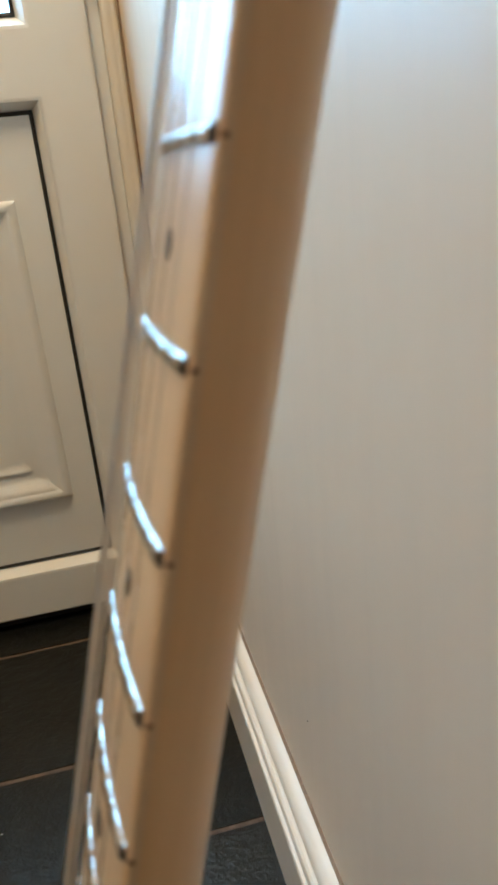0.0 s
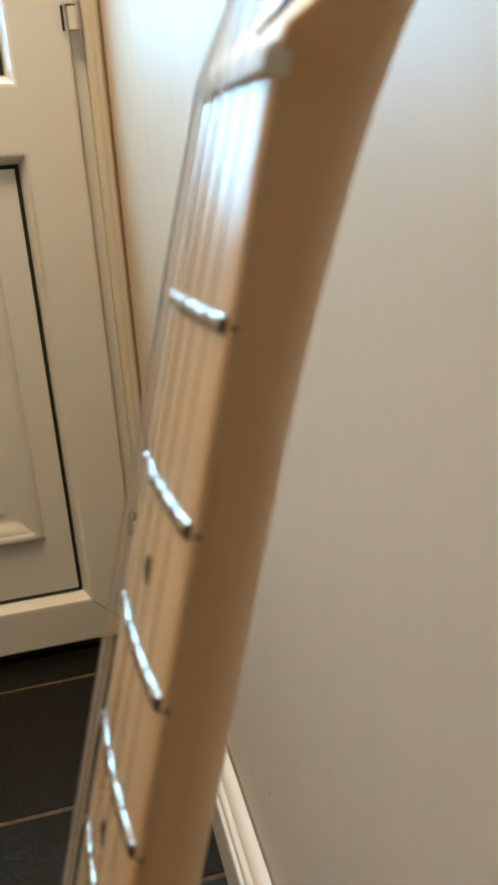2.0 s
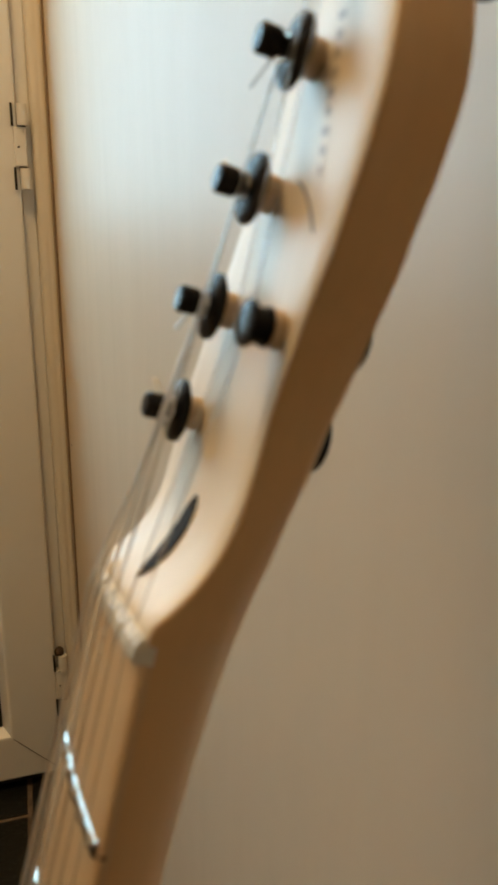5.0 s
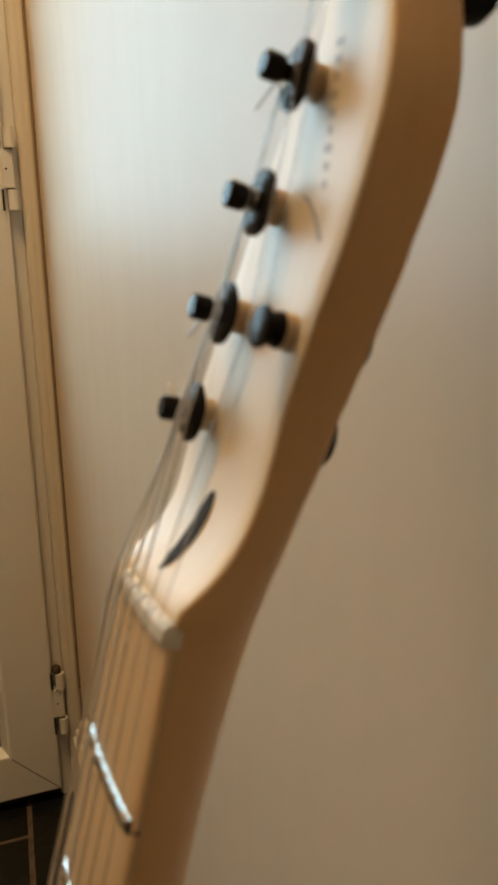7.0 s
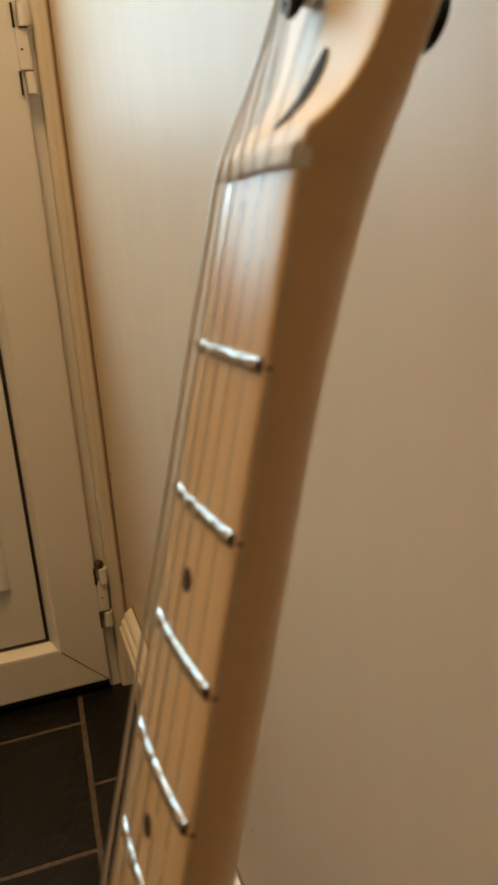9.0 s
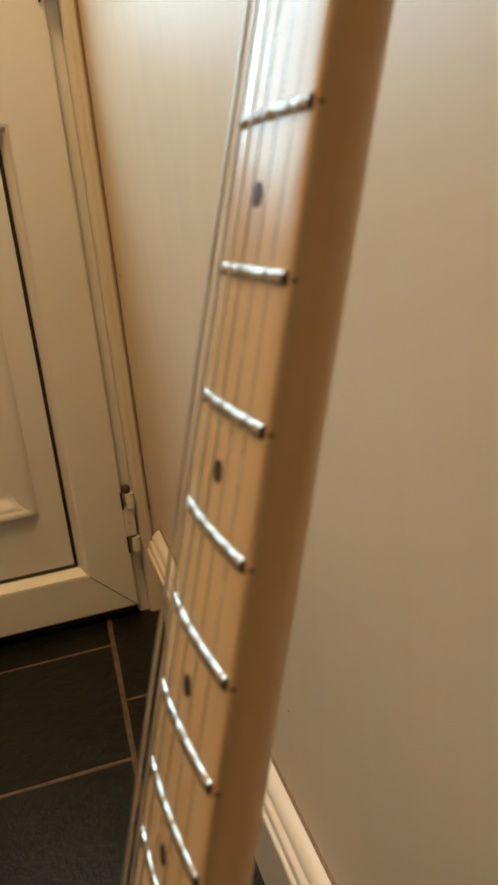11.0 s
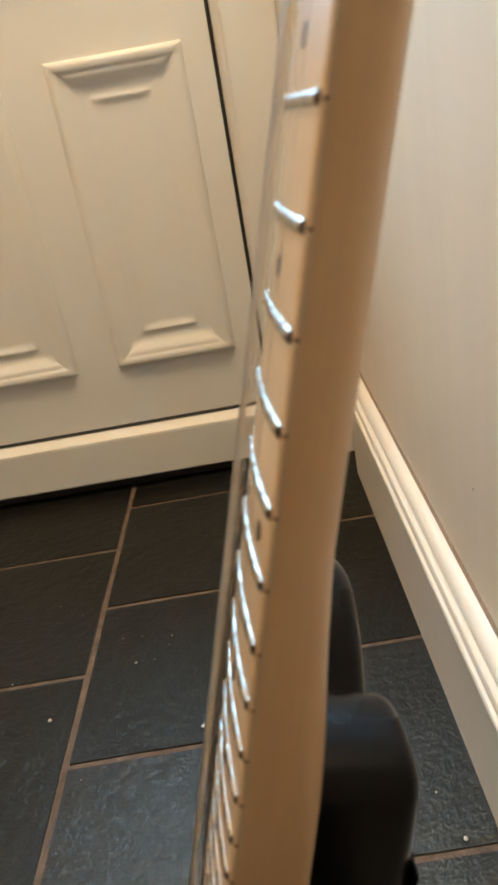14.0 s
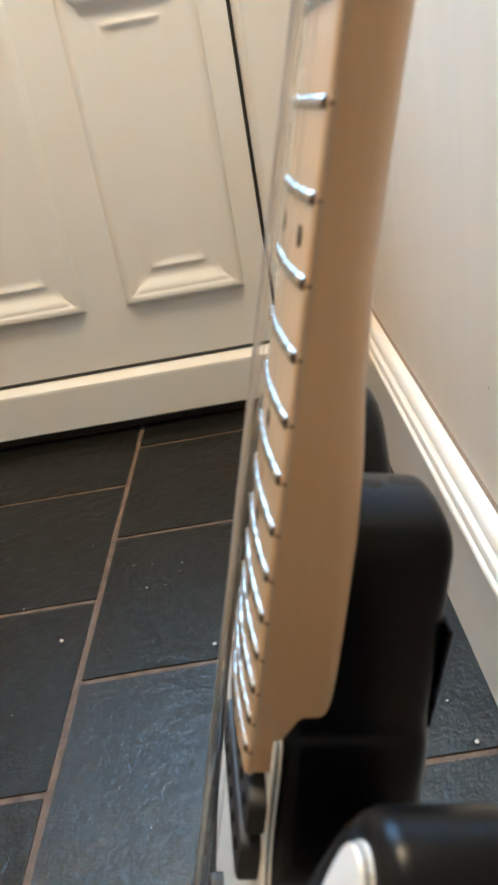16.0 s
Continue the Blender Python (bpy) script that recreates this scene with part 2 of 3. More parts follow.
# The hall ---------------------------------------------------------------
# right-hand wall: x = 0; door panel: y = 0; floor: z = 0
XL, YB, ZC = -1.45, -4.2, 2.40
base = part("floor", box(XL - 0.1, 0.1, YB - 0.1, 0.12, -0.10, -0.0028), M_GROUT)
tagged(base, "riven black slate tiles with sandy brown grout", "floor", kind="structure")
wall_east = part("wall_east", box(0.0, 0.12, YB, 0.14, -0.05, ZC), M_WALL)
tagged(wall_east, "cream painted wall with a soft sheen", "wall", kind="structure")
# west and south walls and ceiling are unseen, set out to tune bounced light
wall_west = part("wall_west", box(XL - 0.12, XL, YB, 0.14, -0.05, ZC), M_WALL)
tagged(wall_west, "unseen cream painted hall wall, placed for bounced light", "wall", kind="structure")
wall_south = part("wall_south", box(XL - 0.12, 0.12, YB - 0.12, YB, -0.05, ZC), M_WALL)
tagged(wall_south, "unseen cream painted wall closing the hall, placed for bounced light", "wall", kind="structure")
ceiling = part("ceiling", box(XL - 0.12, 0.12, YB - 0.12, 0.14, ZC, ZC + 0.1), M_CEIL)
tagged(ceiling, "unseen plain white painted ceiling, added to close in the light", "ceiling", kind="structure")
FX0, FX1 = -0.865, 0.0          # door frame, outside
wall_north = part("wall_north", [box(XL, FX0, 0.0, 0.14, -0.05, ZC), box(FX0, FX1, 0.0, 0.14, 2.12, ZC)], M_WALL)
tagged(wall_north, "cream painted wall round the front door", "wall", kind="structure")

# skirting with a moulded top
SKIRT = ((0.002, -0.004), (-0.0150, -0.004), (-0.0165, 0.158), (-0.0172, 0.1650), (-0.0255, 0.1668), (-0.0266, 0.1682), (-0.0270, 0.1705), (-0.0266, 0.1732), (-0.0256, 0.1746), (-0.0196, 0.1752),
         (-0.0196, 0.1764), (-0.0230, 0.1774), (-0.0228, 0.1820), (-0.0214, 0.1854), (-0.0190, 0.1872), (-0.0132, 0.1876), (-0.0132, 0.1888), (-0.0164, 0.1900), (-0.0158, 0.1935), (-0.0136, 0.1980), (-0.0086, 0.2022), (-0.0070, 0.2027), (-0.0018, 0.2052), (0.002, 0.2060))
baseboard = part("baseboard", strip(SKIRT, YB, -0.100), M_TRIM, smooth=30)
tagged(baseboard, "tall cream painted skirting board with moulded top", "skirting", kind="structure")
caulk = part("trim", strip(((0.002, 0.2058), (-0.0026, 0.2050), (-0.0014, 0.2078), (-0.0004, 0.2098), (0.002, 0.2104)), YB, -0.100), M_CAULK)
tagged(caulk, "thin dirty joint above the skirting", "joint", kind="structure")


for y, z, r in ((-0.722, 0.317, 0.0010), (-0.045, 0.62, 0.0022), (-0.036, 0.42, 0.0026), (-0.050, 0.30, 0.0018)):
    part("speck", turned(((0, r), (0.0004, r * 0.7)), (0.0001, y, z), (-1, 0, 0), 7), M_DIRT, wall_east, "small brown speck")


# The front door ---------------------------------------------------------
door = thing("door_1", "white plastic front door with moulded lower panel and glazed top", "door", kind="structure")
LX0, LX1, LZ0, LZ1 = -0.815, -0.050, 0.026, 2.05      # leaf
GX0, GX1, GZ0, GZ1 = -0.722, -0.140, 0.118, 0.831     # lower panel opening
PZ0, PZ1 = 0.947, 1.93                                # glazed opening
FY = -0.020                                           # face of the leaf


def leaf_frame():
    """Profiles of the leaf with mitred, bevelled openings for panel and glass."""
    chunks = []
    bw = 0.016
    for z0, z1 in ((GZ0, GZ1), (PZ0, PZ1)):
        chunks.append(rect_rings(GX0 - bw, GX1 + bw, z0 - bw, z1 + bw, ((0, FY), (bw * 0.25, FY + 0.0015), (bw, 0.002), (bw, 0.03)), False))
    # flat face round the openings
    xs = (LX0, GX0 - bw, GX1 + bw, LX1)
    zs = (LZ0, GZ0 - bw, GZ1 + bw, PZ0 - bw, PZ1 + bw, LZ1)
    v, f = [], []
    for z in zs:
        v += [(x, FY, z) for x in xs]
    for j in range(5):
        for i in range(3):
            if i == 1 and j in (1, 3):
                continue
            a = j * 4 + i
            f.append((a, a + 1, a + 5, a + 4))
    chunks.append((v, f))
    # rounded outer edge and back
    r = 0.004
    chunks.append(rect_rings(LX0 - r, LX1 + r, LZ0 - r, LZ1 + r, ((r, FY), (r * 0.3, FY + r * 0.3), (0, FY + r), (0, 0.045)), False))
    return chunks


part("leaf", leaf_frame(), M_UPVC, door, smooth=30)
# mitre joints at the lower corners, dirty hairlines
for sx, x_in, x_out in ((1, GX1 + 0.016, LX1 + 0.003), (-1, GX0 - 0.016, LX0 - 0.003)):
    part("mitre_joint", tube([(x_in, FY - 0.0001, GZ0 - 0.016), (x_out, FY - 0.0001, LZ0 - 0.003)], 0.0007, 5), M_GROUT, door, "thin dirty mitre joint")


def gasket_ring(z0, z1):
    w = 0.0056
    outer = [(GX0, z0), (GX1, z0), (GX1, z1), (GX0, z1)]
    inner = [(GX0 + w, z0 + w), (GX1 - w, z0 + w), (GX1 - w, z1 - w), (GX0 + w, z1 - w)]
    return loft([[(x, 0.004, z) for x, z in outer], [(x, -0.0005, z) for x, z in outer], [(x, -0.0022, z) for x, z in [((a[0] + b[0]) / 2, (a[1] + b[1]) / 2) for a, b in zip(outer, inner)]],
                 [(x, -0.0005, z) for x, z in inner], [(x, 0.004, z) for x, z in inner]], cap=False)


part("gasket", gasket_ring(GZ0, GZ1), M_GASKET, door, "black rubber gasket")
part("gasket", gasket_ring(PZ0, PZ1), M_GASKET, door, "black rubber gasket")

MOULD = ((-0.012, 0.0), (-0.011, -0.0045), (-0.008, -0.0100), (-0.004, -0.0120), (0.001, -0.0124), (0.004, -0.0120), (0.0056, -0.0106), (0.0080, -0.0105), (0.0098, -0.0112), (0.016, -0.0096), (0.022, -0.0064), (0.0265, -0.0034),
         (0.0300, -0.0014), (0.0335, -0.0008), (0.0425, -0.0010), (0.0445, -0.0034), (0.0470, -0.0042), (0.0500, -0.0034), (0.0530, -0.0010), (0.062, -0.0006))


# softer run of the moulding along the upright sides
MOULD_SIDE = ((-0.012, 0.0), (-0.010, -0.0025), (-0.005, -0.0066), (-0.001, -0.0079), (0.003, -0.0077), (0.010, -0.0062), (0.030, -0.0022), (0.045, -0.0008), (0.062, -0.0006))


def infill():
    """Lower panel: a sheet with two moulded, raised fields."""
    chunks = []
    fields = ((-0.662, -0.478, 0.243, 0.702), (-0.384, -0.200, 0.243, 0.702))
    cuts = [GX0, fields[0][0] + 0.0 - 0.012, fields[0][1] + 0.012, fields[1][0] - 0.012, fields[1][1] + 0.012, GX1]
    zs = [GZ0, 0.243 - 0.012, 0.702 + 0.012, GZ1]
    v = [(x, 0.0, z) for z in zs for x in cuts]
    f = []
    for j in range(3):
        for i in range(5):
            if j == 1 and i in (1, 3):
                continue
            a = j * 6 + i
            f.append((a, a + 1, a + 7, a + 6))
    chunks.append((v, f))
    for x0, x1, z0, z1 in fields:
        rings = []
        for d, y in MOULD:
            s = interp(d, MOULD_SIDE)
            e = 0.009 if d < 0.040 else 0.013
            a0, a1, c0, c1 = x0 + d, x1 - d, z0 + d, z1 - d
            g = 0.011
            rings.append([(a0, s, c0), (a0 + e, y, c0), (a1 - e, y, c0), (a1, s, c0), (a1, s, c0 + g), (a1, s, c1 - g), (a1, s, c1), (a1 - e, y, c1), (a0 + e, y, c1), (a0, s, c1), (a0, s, c1 - g), (a0, s, c0 + g)])
        v, f = loft(rings, cap=False)
        f.append(tuple(range(len(v) - 12, len(v))))
        chunks.append((v, f))
    return chunks


part("panel", infill(), M_UPVC, door, "white moulded panel with two raised fields", smooth=40)
part("speck", turned(((0, 0.0016), (0.0005, 0.0011)), (-0.231, 0.0002, 0.346), (0, -1, 0), 7), M_DIRT, door, "tiny dark speck")
pane = part("pane", box(GX0 + 0.004, GX1 - 0.004, 0.006, 0.012, PZ0 + 0.004, PZ1 - 0.004), M_GLASS, door, "clear glass pane")
pane.visible_shadow = False


def hinge(z0, z1, x=0.0):
    h = part("hinge", [box(x - 0.0475, x - 0.0300, -0.0235, -0.0050, z0 + 0.030, z1 - 0.030, 0.002)], M_UPVC, door, "white painted butt hinge")
    for a, b in ((z0, z0 + 0.028), (z1 - 0.028, z1)):
        part("knuckle", tube([(x - 0.034, -0.022, a), (x - 0.034, -0.022, b)], 0.0075, 14), M_UPVC, h, smooth=40)
        part("bracket", box(x - 0.0495, x - 0.0465, -0.0245, -0.0195, a - 0.001, b + 0.001), M_HOLE, h, "dark gap of the hinge")
    part("pin", box(x - 0.042, x - 0.0300, -0.0252, -0.0242, z0 + 0.0285, z0 + 0.0300), M_HOLE, h)
    part("pin", box(x - 0.042, x - 0.0300, -0.0252, -0.0242, z1 - 0.0300, z1 - 0.0285), M_HOLE, h)
    part("screw", turned(((0, 0.0016), (0.0008, 0.0012)), (x - 0.041, -0.0236, (z0 + z1) / 2), (0, -1, 0), 8), M_HOLE, h)
    return h


low = hinge(0.135, 0.248)
part("cap", turned(((0, 0.0072), (0.004, 0.0080), (0.010, 0.0070), (0.013, 0.0035)), (-0.0385, -0.019, 0.249), (0, 0, 1), 12), M_DIRT, low, "grimy brown hinge cap", smooth=40)
hinge(0.998, 1.111, -0.005)
hinge(1.715, 1.828, -0.005)

# frame round the leaf, with a cover strip against the wall
window_frame = thing("door_frame", "white plastic door frame with cover strip", "door frame", kind="structure")
FRAME_P = ((-0.0470, 0.10), (-0.0470, 0.004), (-0.0450, -0.0045), (-0.0400, -0.0060), (-0.0290, -0.0060), (-0.0265, -0.0040), (-0.0265, 0.10))
TRIM_P = ((-0.0265, 0.02), (-0.0265, -0.0100), (-0.0250, -0.0150), (-0.0215, -0.0172), (-0.0150, -0.0180), (-0.0125, -0.0172), (-0.0105, -0.0178), (-0.0075, -0.0182), (-0.0048, -0.0165), (-0.0028, -0.0125), (0.0010, -0.0080), (0.0010, 0.02))


def upright(profile, z0, z1, mirror=False):
    s = [((FX0 - x) if mirror else x, y) for x, y in profile]
    return loft([[(x, y, z0) for x, y in s], [(x, y, z1) for x, y in s]])


for m in (False, True):
    part("jamb", upright(FRAME_P, 0.0, 2.10, m), M_UPVC, window_frame, smooth=30)
    part("cover_strip", upright(TRIM_P, 0.0, 2.12, m), M_TRIM, window_frame, smooth=45)
# dirty brown bead; its colour also stands in for the corner's shading line
bead = part("trim", upright(((-0.0026, -0.0110), (-0.0018, -0.0142), (-0.0004, -0.0155), (0.0015, -0.0155), (0.0015, -0.0090)), 0.206, 2.06), M_CAULK, smooth=40)
tagged(bead, "thin dirty joint between door frame and wall, its brown doubling as corner shade", "joint", kind="structure")
part("head", box(FX0 + 0.0265, -0.0265, -0.0055, 0.10, 2.058, 2.12, 0.003), M_UPVC, window_frame)
sill = part("threshold", box(FX0 + 0.02, -0.0185, 0.004, 0.13, -0.004, 0.016, 0.003), M_DARK)
tagged(sill, "dark metal door threshold in shadow", "threshold", kind="structure")

# The guitar -------------------------------------------------------------
# local axes: z along the neck (nut at 0, headstock up), y towards the bass side, x into the neck; fingerboard plane x = 0
SCALE = 0.648
GUITAR = Matrix(((0.96478, -0.04237, 0.25961, -0.09312), (0.02478, 0.99719, 0.07068, -1.08875), (-0.26187, -0.06176, 0.96312, 0.87069), (0, 0, 0, 1)))
guitar = thing("electric_guitar", "black electric guitar with maple neck leaning back on a stand", "guitar", GUITAR)


def fret_at(n):
    return SCALE * (1 - 2 ** (-n / 12))


def half_width(z):
    return (0.042 + 0.030 * -z) / 2 - 0.0006


def crown(y, z):
    """Height of the cambered board over its edge."""
    w = half_width(z)
    return (w * w - y * y) / (2 * 0.241)


HEEL = -0.474
FACE, BACK = 0.0115, 0.0258
SCOOP = ((0.0035, 0.0), (0.0060, -0.0008), (0.0080, 0.0008), (0.0104, 0.0030), (0.0140, 0.0056), (0.0175, 0.0075), (0.0210, 0.0090), (0.0260, 0.0103), (0.0330, 0.0113), (0.040, FACE), (0.20, FACE))
TREBLE = ((0.0, 0.0204), (0.015, 0.0208), (0.034, 0.0217), (0.047, 0.0229), (0.061, 0.0264), (0.076, 0.0315), (0.090, 0.0345), (0.101, 0.0355), (0.110, 0.0345), (0.120, 0.0310), (0.130, 0.0270), (0.145, 0.0245), (0.160, 0.0240), (0.172, 0.0215), (0.180, 0.0150), (0.184, 0.0060))
BASS = ((0.0, 0.0204), (0.018, 0.0218), (0.030, 0.0255), (0.042, 0.0265), (0.065, 0.0190), (0.087, 0.0115), (0.110, 0.0045), (0.133, -0.0020), (0.156, -0.0070), (0.172, -0.0090), (0.180, -0.0070), (0.184, -0.0030))
NECK_BACK = ((HEEL, 0.0247), (-0.43, 0.0247), (-0.39, 0.0246), (-0.366, 0.0237), (-0.345, 0.0221), (-0.32, 0.0209), (-0.28, 0.0206), (-0.20, 0.0202), (-0.05, 0.0196), (-0.03, 0.0205), (-0.008, 0.0222), (0.004, 0.0236), (0.017, 0.0254), (0.030, BACK), (0.080, BACK), (0.105, BACK + 0.0014), (0.2, BACK + 0.0014))
ROUND = ((HEEL, 14.0), (-0.42, 10.0), (-0.385, 6.0), (-0.360, 3.2), (-0.325, 2.2), (-0.20, 2.02), (-0.02, 2.0), (0.014, 2.15), (0.030, 3.0), (0.050, 6.0), (0.07, 12.0), (0.2, 14.0))
SIDE = ((HEEL, 0.010), (-0.36, 0.006), (-0.02, 0.0048), (0.0, 0.0060), (0.012, 0.010), (0.03, 0.0150), (0.06, 0.0210), (0.2, 0.0215))


def neck_ring(z):
    """Section of neck or headstock at z: flat or scooped front, curved back."""
    if z <= 0.0035:
        front, wt = 0.0018, half_width(min(z, 0))
        wb = wt
    else:
        front, wt, wb = interp(z, SCOOP) + 0.0004, interp(z, TREBLE), interp(z, BASS)
    back, n, side = interp(z, NECK_BACK), interp(z, ROUND), max(interp(z, SIDE), front + 0.0012)
    r = 0.0005 if z <= 0.0035 else 0.0012
    ring = [(front, -wt + r, z), (front + 0.0004, -wt + 0.0003, z), (front + r, -wt, z)]
    mid, half = (wb - wt) / 2, (wb + wt) / 2
    for k in range(25):
        a = math.pi * k / 24
        c, s = math.cos(a), math.sin(a)
        ring.append((side + (back - side) * abs(s) ** (2 / n), mid - half * math.copysign(abs(c) ** (2 / n), c), z))
    ring += [(front + r, wb, z), (front + 0.0004, wb - 0.0003, z), (front, wb - r, z)]
    ring += [(front, wb + (-wt - wb) * k / 8, z) for k in range(1, 8)]
    return ring


stations = [HEEL] + [-0.465 + 0.012 * k for k in range(39)] + [0.0005, 0.0034, 0.0036] + [0.0045 + 0.0025 * k for k in range(26)] + [0.072 + 0.004 * k for k in range(27)] + [0.1785, 0.181, 0.183, 0.184]
neck = part("neck", loft([neck_ring(z) for z in sorted(stations)]), M_NECK, guitar, "satin maple neck and headstock", smooth=50)
# lacquered front of the headstock, its maple paled to carry daylight glare
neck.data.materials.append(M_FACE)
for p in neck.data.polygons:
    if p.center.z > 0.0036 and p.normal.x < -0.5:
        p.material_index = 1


def board():
    """Cambered fingerboard slab from the nut to the heel."""
    rings = []
    for k in range(41):
        z = 0.0 - (-HEEL + 0.001) * k / 40
        w = half_width(z) + 0.00012
        top = w - 0.0016
        roll = ((0.0016, w), (0.0008, w - 0.0002), (0.0003, w - 0.0006), (0.0000, w - 0.0011))
        ring = [(x, -y, z) for x, y in roll] + [(-crown(top * (-1 + j / 8), z), top * (-1 + j / 8), z) for j in range(17)] + [(x, y, z) for x, y in reversed(roll)]
        ring += [(0.0022, w, z), (0.0022, -w, z)]
        rings.append(ring)
    return loft(rings)


part("fingerboard", board(), M_BOARD, neck, "lacquered maple fingerboard", smooth=35)


STRING_Y = (0.0175, 0.0105, 0.0035, -0.0035, -0.0105, -0.0175)


def fret(n):
    """Crowned fret wire, bent to the camber, notched under the strings to break its highlight, with bevelled ends."""
    z = -fret_at(n)
    w = half_width(z) - 0.0012
    f = -z / SCALE
    under = [yn + (0.026 - 0.0104 * i - yn) * f for i, yn in enumerate(STRING_Y)]
    ys = sorted([-w, -w + 0.0008, w - 0.0008, w] + [w * (-1 + k / 4) for k in range(1, 8)] + [u + d for u in under for d in (-0.0008, -0.0004, 0.0004, 0.0008)])
    rings = []
    for y in ys:
        edge = min(1.0, (w - abs(y)) / 0.0010 + 0.20)
        if min(abs(y - u) for u in under) < 0.0005:
            edge *= 0.74
        x0 = -crown(y, z)
        ring = []
        for j in range(7):
            a = math.pi * j / 6
            ring.append((x0 + 0.0002 - 0.00132 * edge * math.sin(a), y, z + 0.00162 * math.cos(a)))
        rings.append(ring)
    return loft(rings)


for n in range(1, 23):
    wire = part("fret", fret(n), M_FRET, neck, smooth=60)
    # end faces take the dark colour that stands for their shade
    wire.data.materials.append(M_FRET_END)
    for p in wire.data.polygons:
        if abs(p.center.y) > half_width(-fret_at(n)) - 0.0021:
            p.material_index = 1
    z = -fret_at(n)
    w = half_width(z)
    part("fret_slot", box(0.0002, 0.0014, -w - 0.00025, -w + 0.0012, z - 0.0005, z + 0.0002), M_SLOT, neck)


def dot(n, y, r=0.0027):
    z = -(fret_at(n - 1) + fret_at(n)) / 2
    x0 = -crown(y, z)
    return turned(((0, r), (0.0014, r), (0.0015, r * 0.8)), (x0 + 0.0012, y, z), (-1, 0, 0), 20)


for n in (3, 5, 7, 9, 15, 17, 19, 21):
    part("dot_inlay", dot(n, 0.0), M_DOT, neck, "dark round dot inlay")
for y in (-0.013, 0.013):
    part("dot_inlay", dot(12, y), M_DOT, neck, "dark round dot inlay")

# nut with six slots
STRINGS = ((0.0175, 0.00058, M_WOUND), (0.0105, 0.00046, M_WOUND), (0.0035, 0.00034, M_WOUND), (-0.0035, 0.00022, M_STRING), (-0.0105, 0.000165, M_STRING), (-0.0175, 0.00013, M_STRING))


def nut():
    ys = [-0.0203, -0.0192]
    for y, r, m in reversed(STRINGS):
        ys += [y - r - 0.0004, y - r, y + r, y + r + 0.0004]
    ys += [0.0192, 0.0203]
    rings = []
    for i, y in enumerate(ys):
        low = any(abs(y - s) < r + 0.0001 for s, r, m in STRINGS)
        top = -0.0015 + (0.0011 if low else 0) - crown(y, 0) * 0.6 + (0.0026 if i in (0, len(ys) - 1) else 0)
        rings.append([(0.0024, y, -0.0002), (top + 0.0005, y, -0.0002), (top, y, 0.0005), (top, y, 0.0030), (top + 0.0012, y, 0.0046), (0.0024, y, 0.0046)])
    return loft(rings)


part("nut", nut(), M_NUT, neck, "white bone nut with string slots", smooth=30)

# truss rod opening in the scoop
def slot():
    rings = []
    for k in range(15):
        s = -1 + k / 7
        z = 0.0183 + 0.0090 * s
        wy = 0.0027 * math.sqrt(max(1 - s * s, 0.0)) + 0.0001
        x = interp(z, SCOOP) - 0.00012
        rings.append([(x, -wy, z), (x, wy, z), (x + 0.003, wy * 0.8, z), (x + 0.003, -wy * 0.8, z)])
    return loft(rings)


part("truss_rod_opening", slot(), M_HOLE, neck, "dark oval truss rod opening")

# decal: unreadable lettering as plain bars, and one thin swept stroke
def stroke(points, w):
    rings = []
    for y, z in points:
        rings.append([(FACE + 0.00032, y - w, z), (FACE + 0.00022, y, z + w * 0.3), (FACE + 0.00032, y + w, z)])
    return loft(rings, cap=False, closed=False)


for k in range(9):
    y, z, w = -0.0200 + 0.0007 * k, 0.0890 + 0.0034 * k, 0.0009 + 0.0004 * (k % 3)
    bar = [(y - w, z), (y - w * 0.4, z + 0.0005), (y + w * 0.4, z + 0.0004), (y + w, z + 0.0009)]
    rows = [[(FACE + 0.00030, p, q - 0.0008), (FACE + 0.00022, p, q), (FACE + 0.00030, p, q + 0.0008)] for p, q in bar]
    part("lettering", loft(rows, cap=False, closed=False), M_DECAL, neck, "faint unreadable grey lettering")
part("decal", stroke([(-0.0119 - 0.0112 * f, 0.0885 - 0.0097 * f + 0.0014 * math.sin(math.pi * f)) for f in [k / 8 for k in range(9)]], 0.0005), M_STROKE, neck, "thin swept grey-blue line")

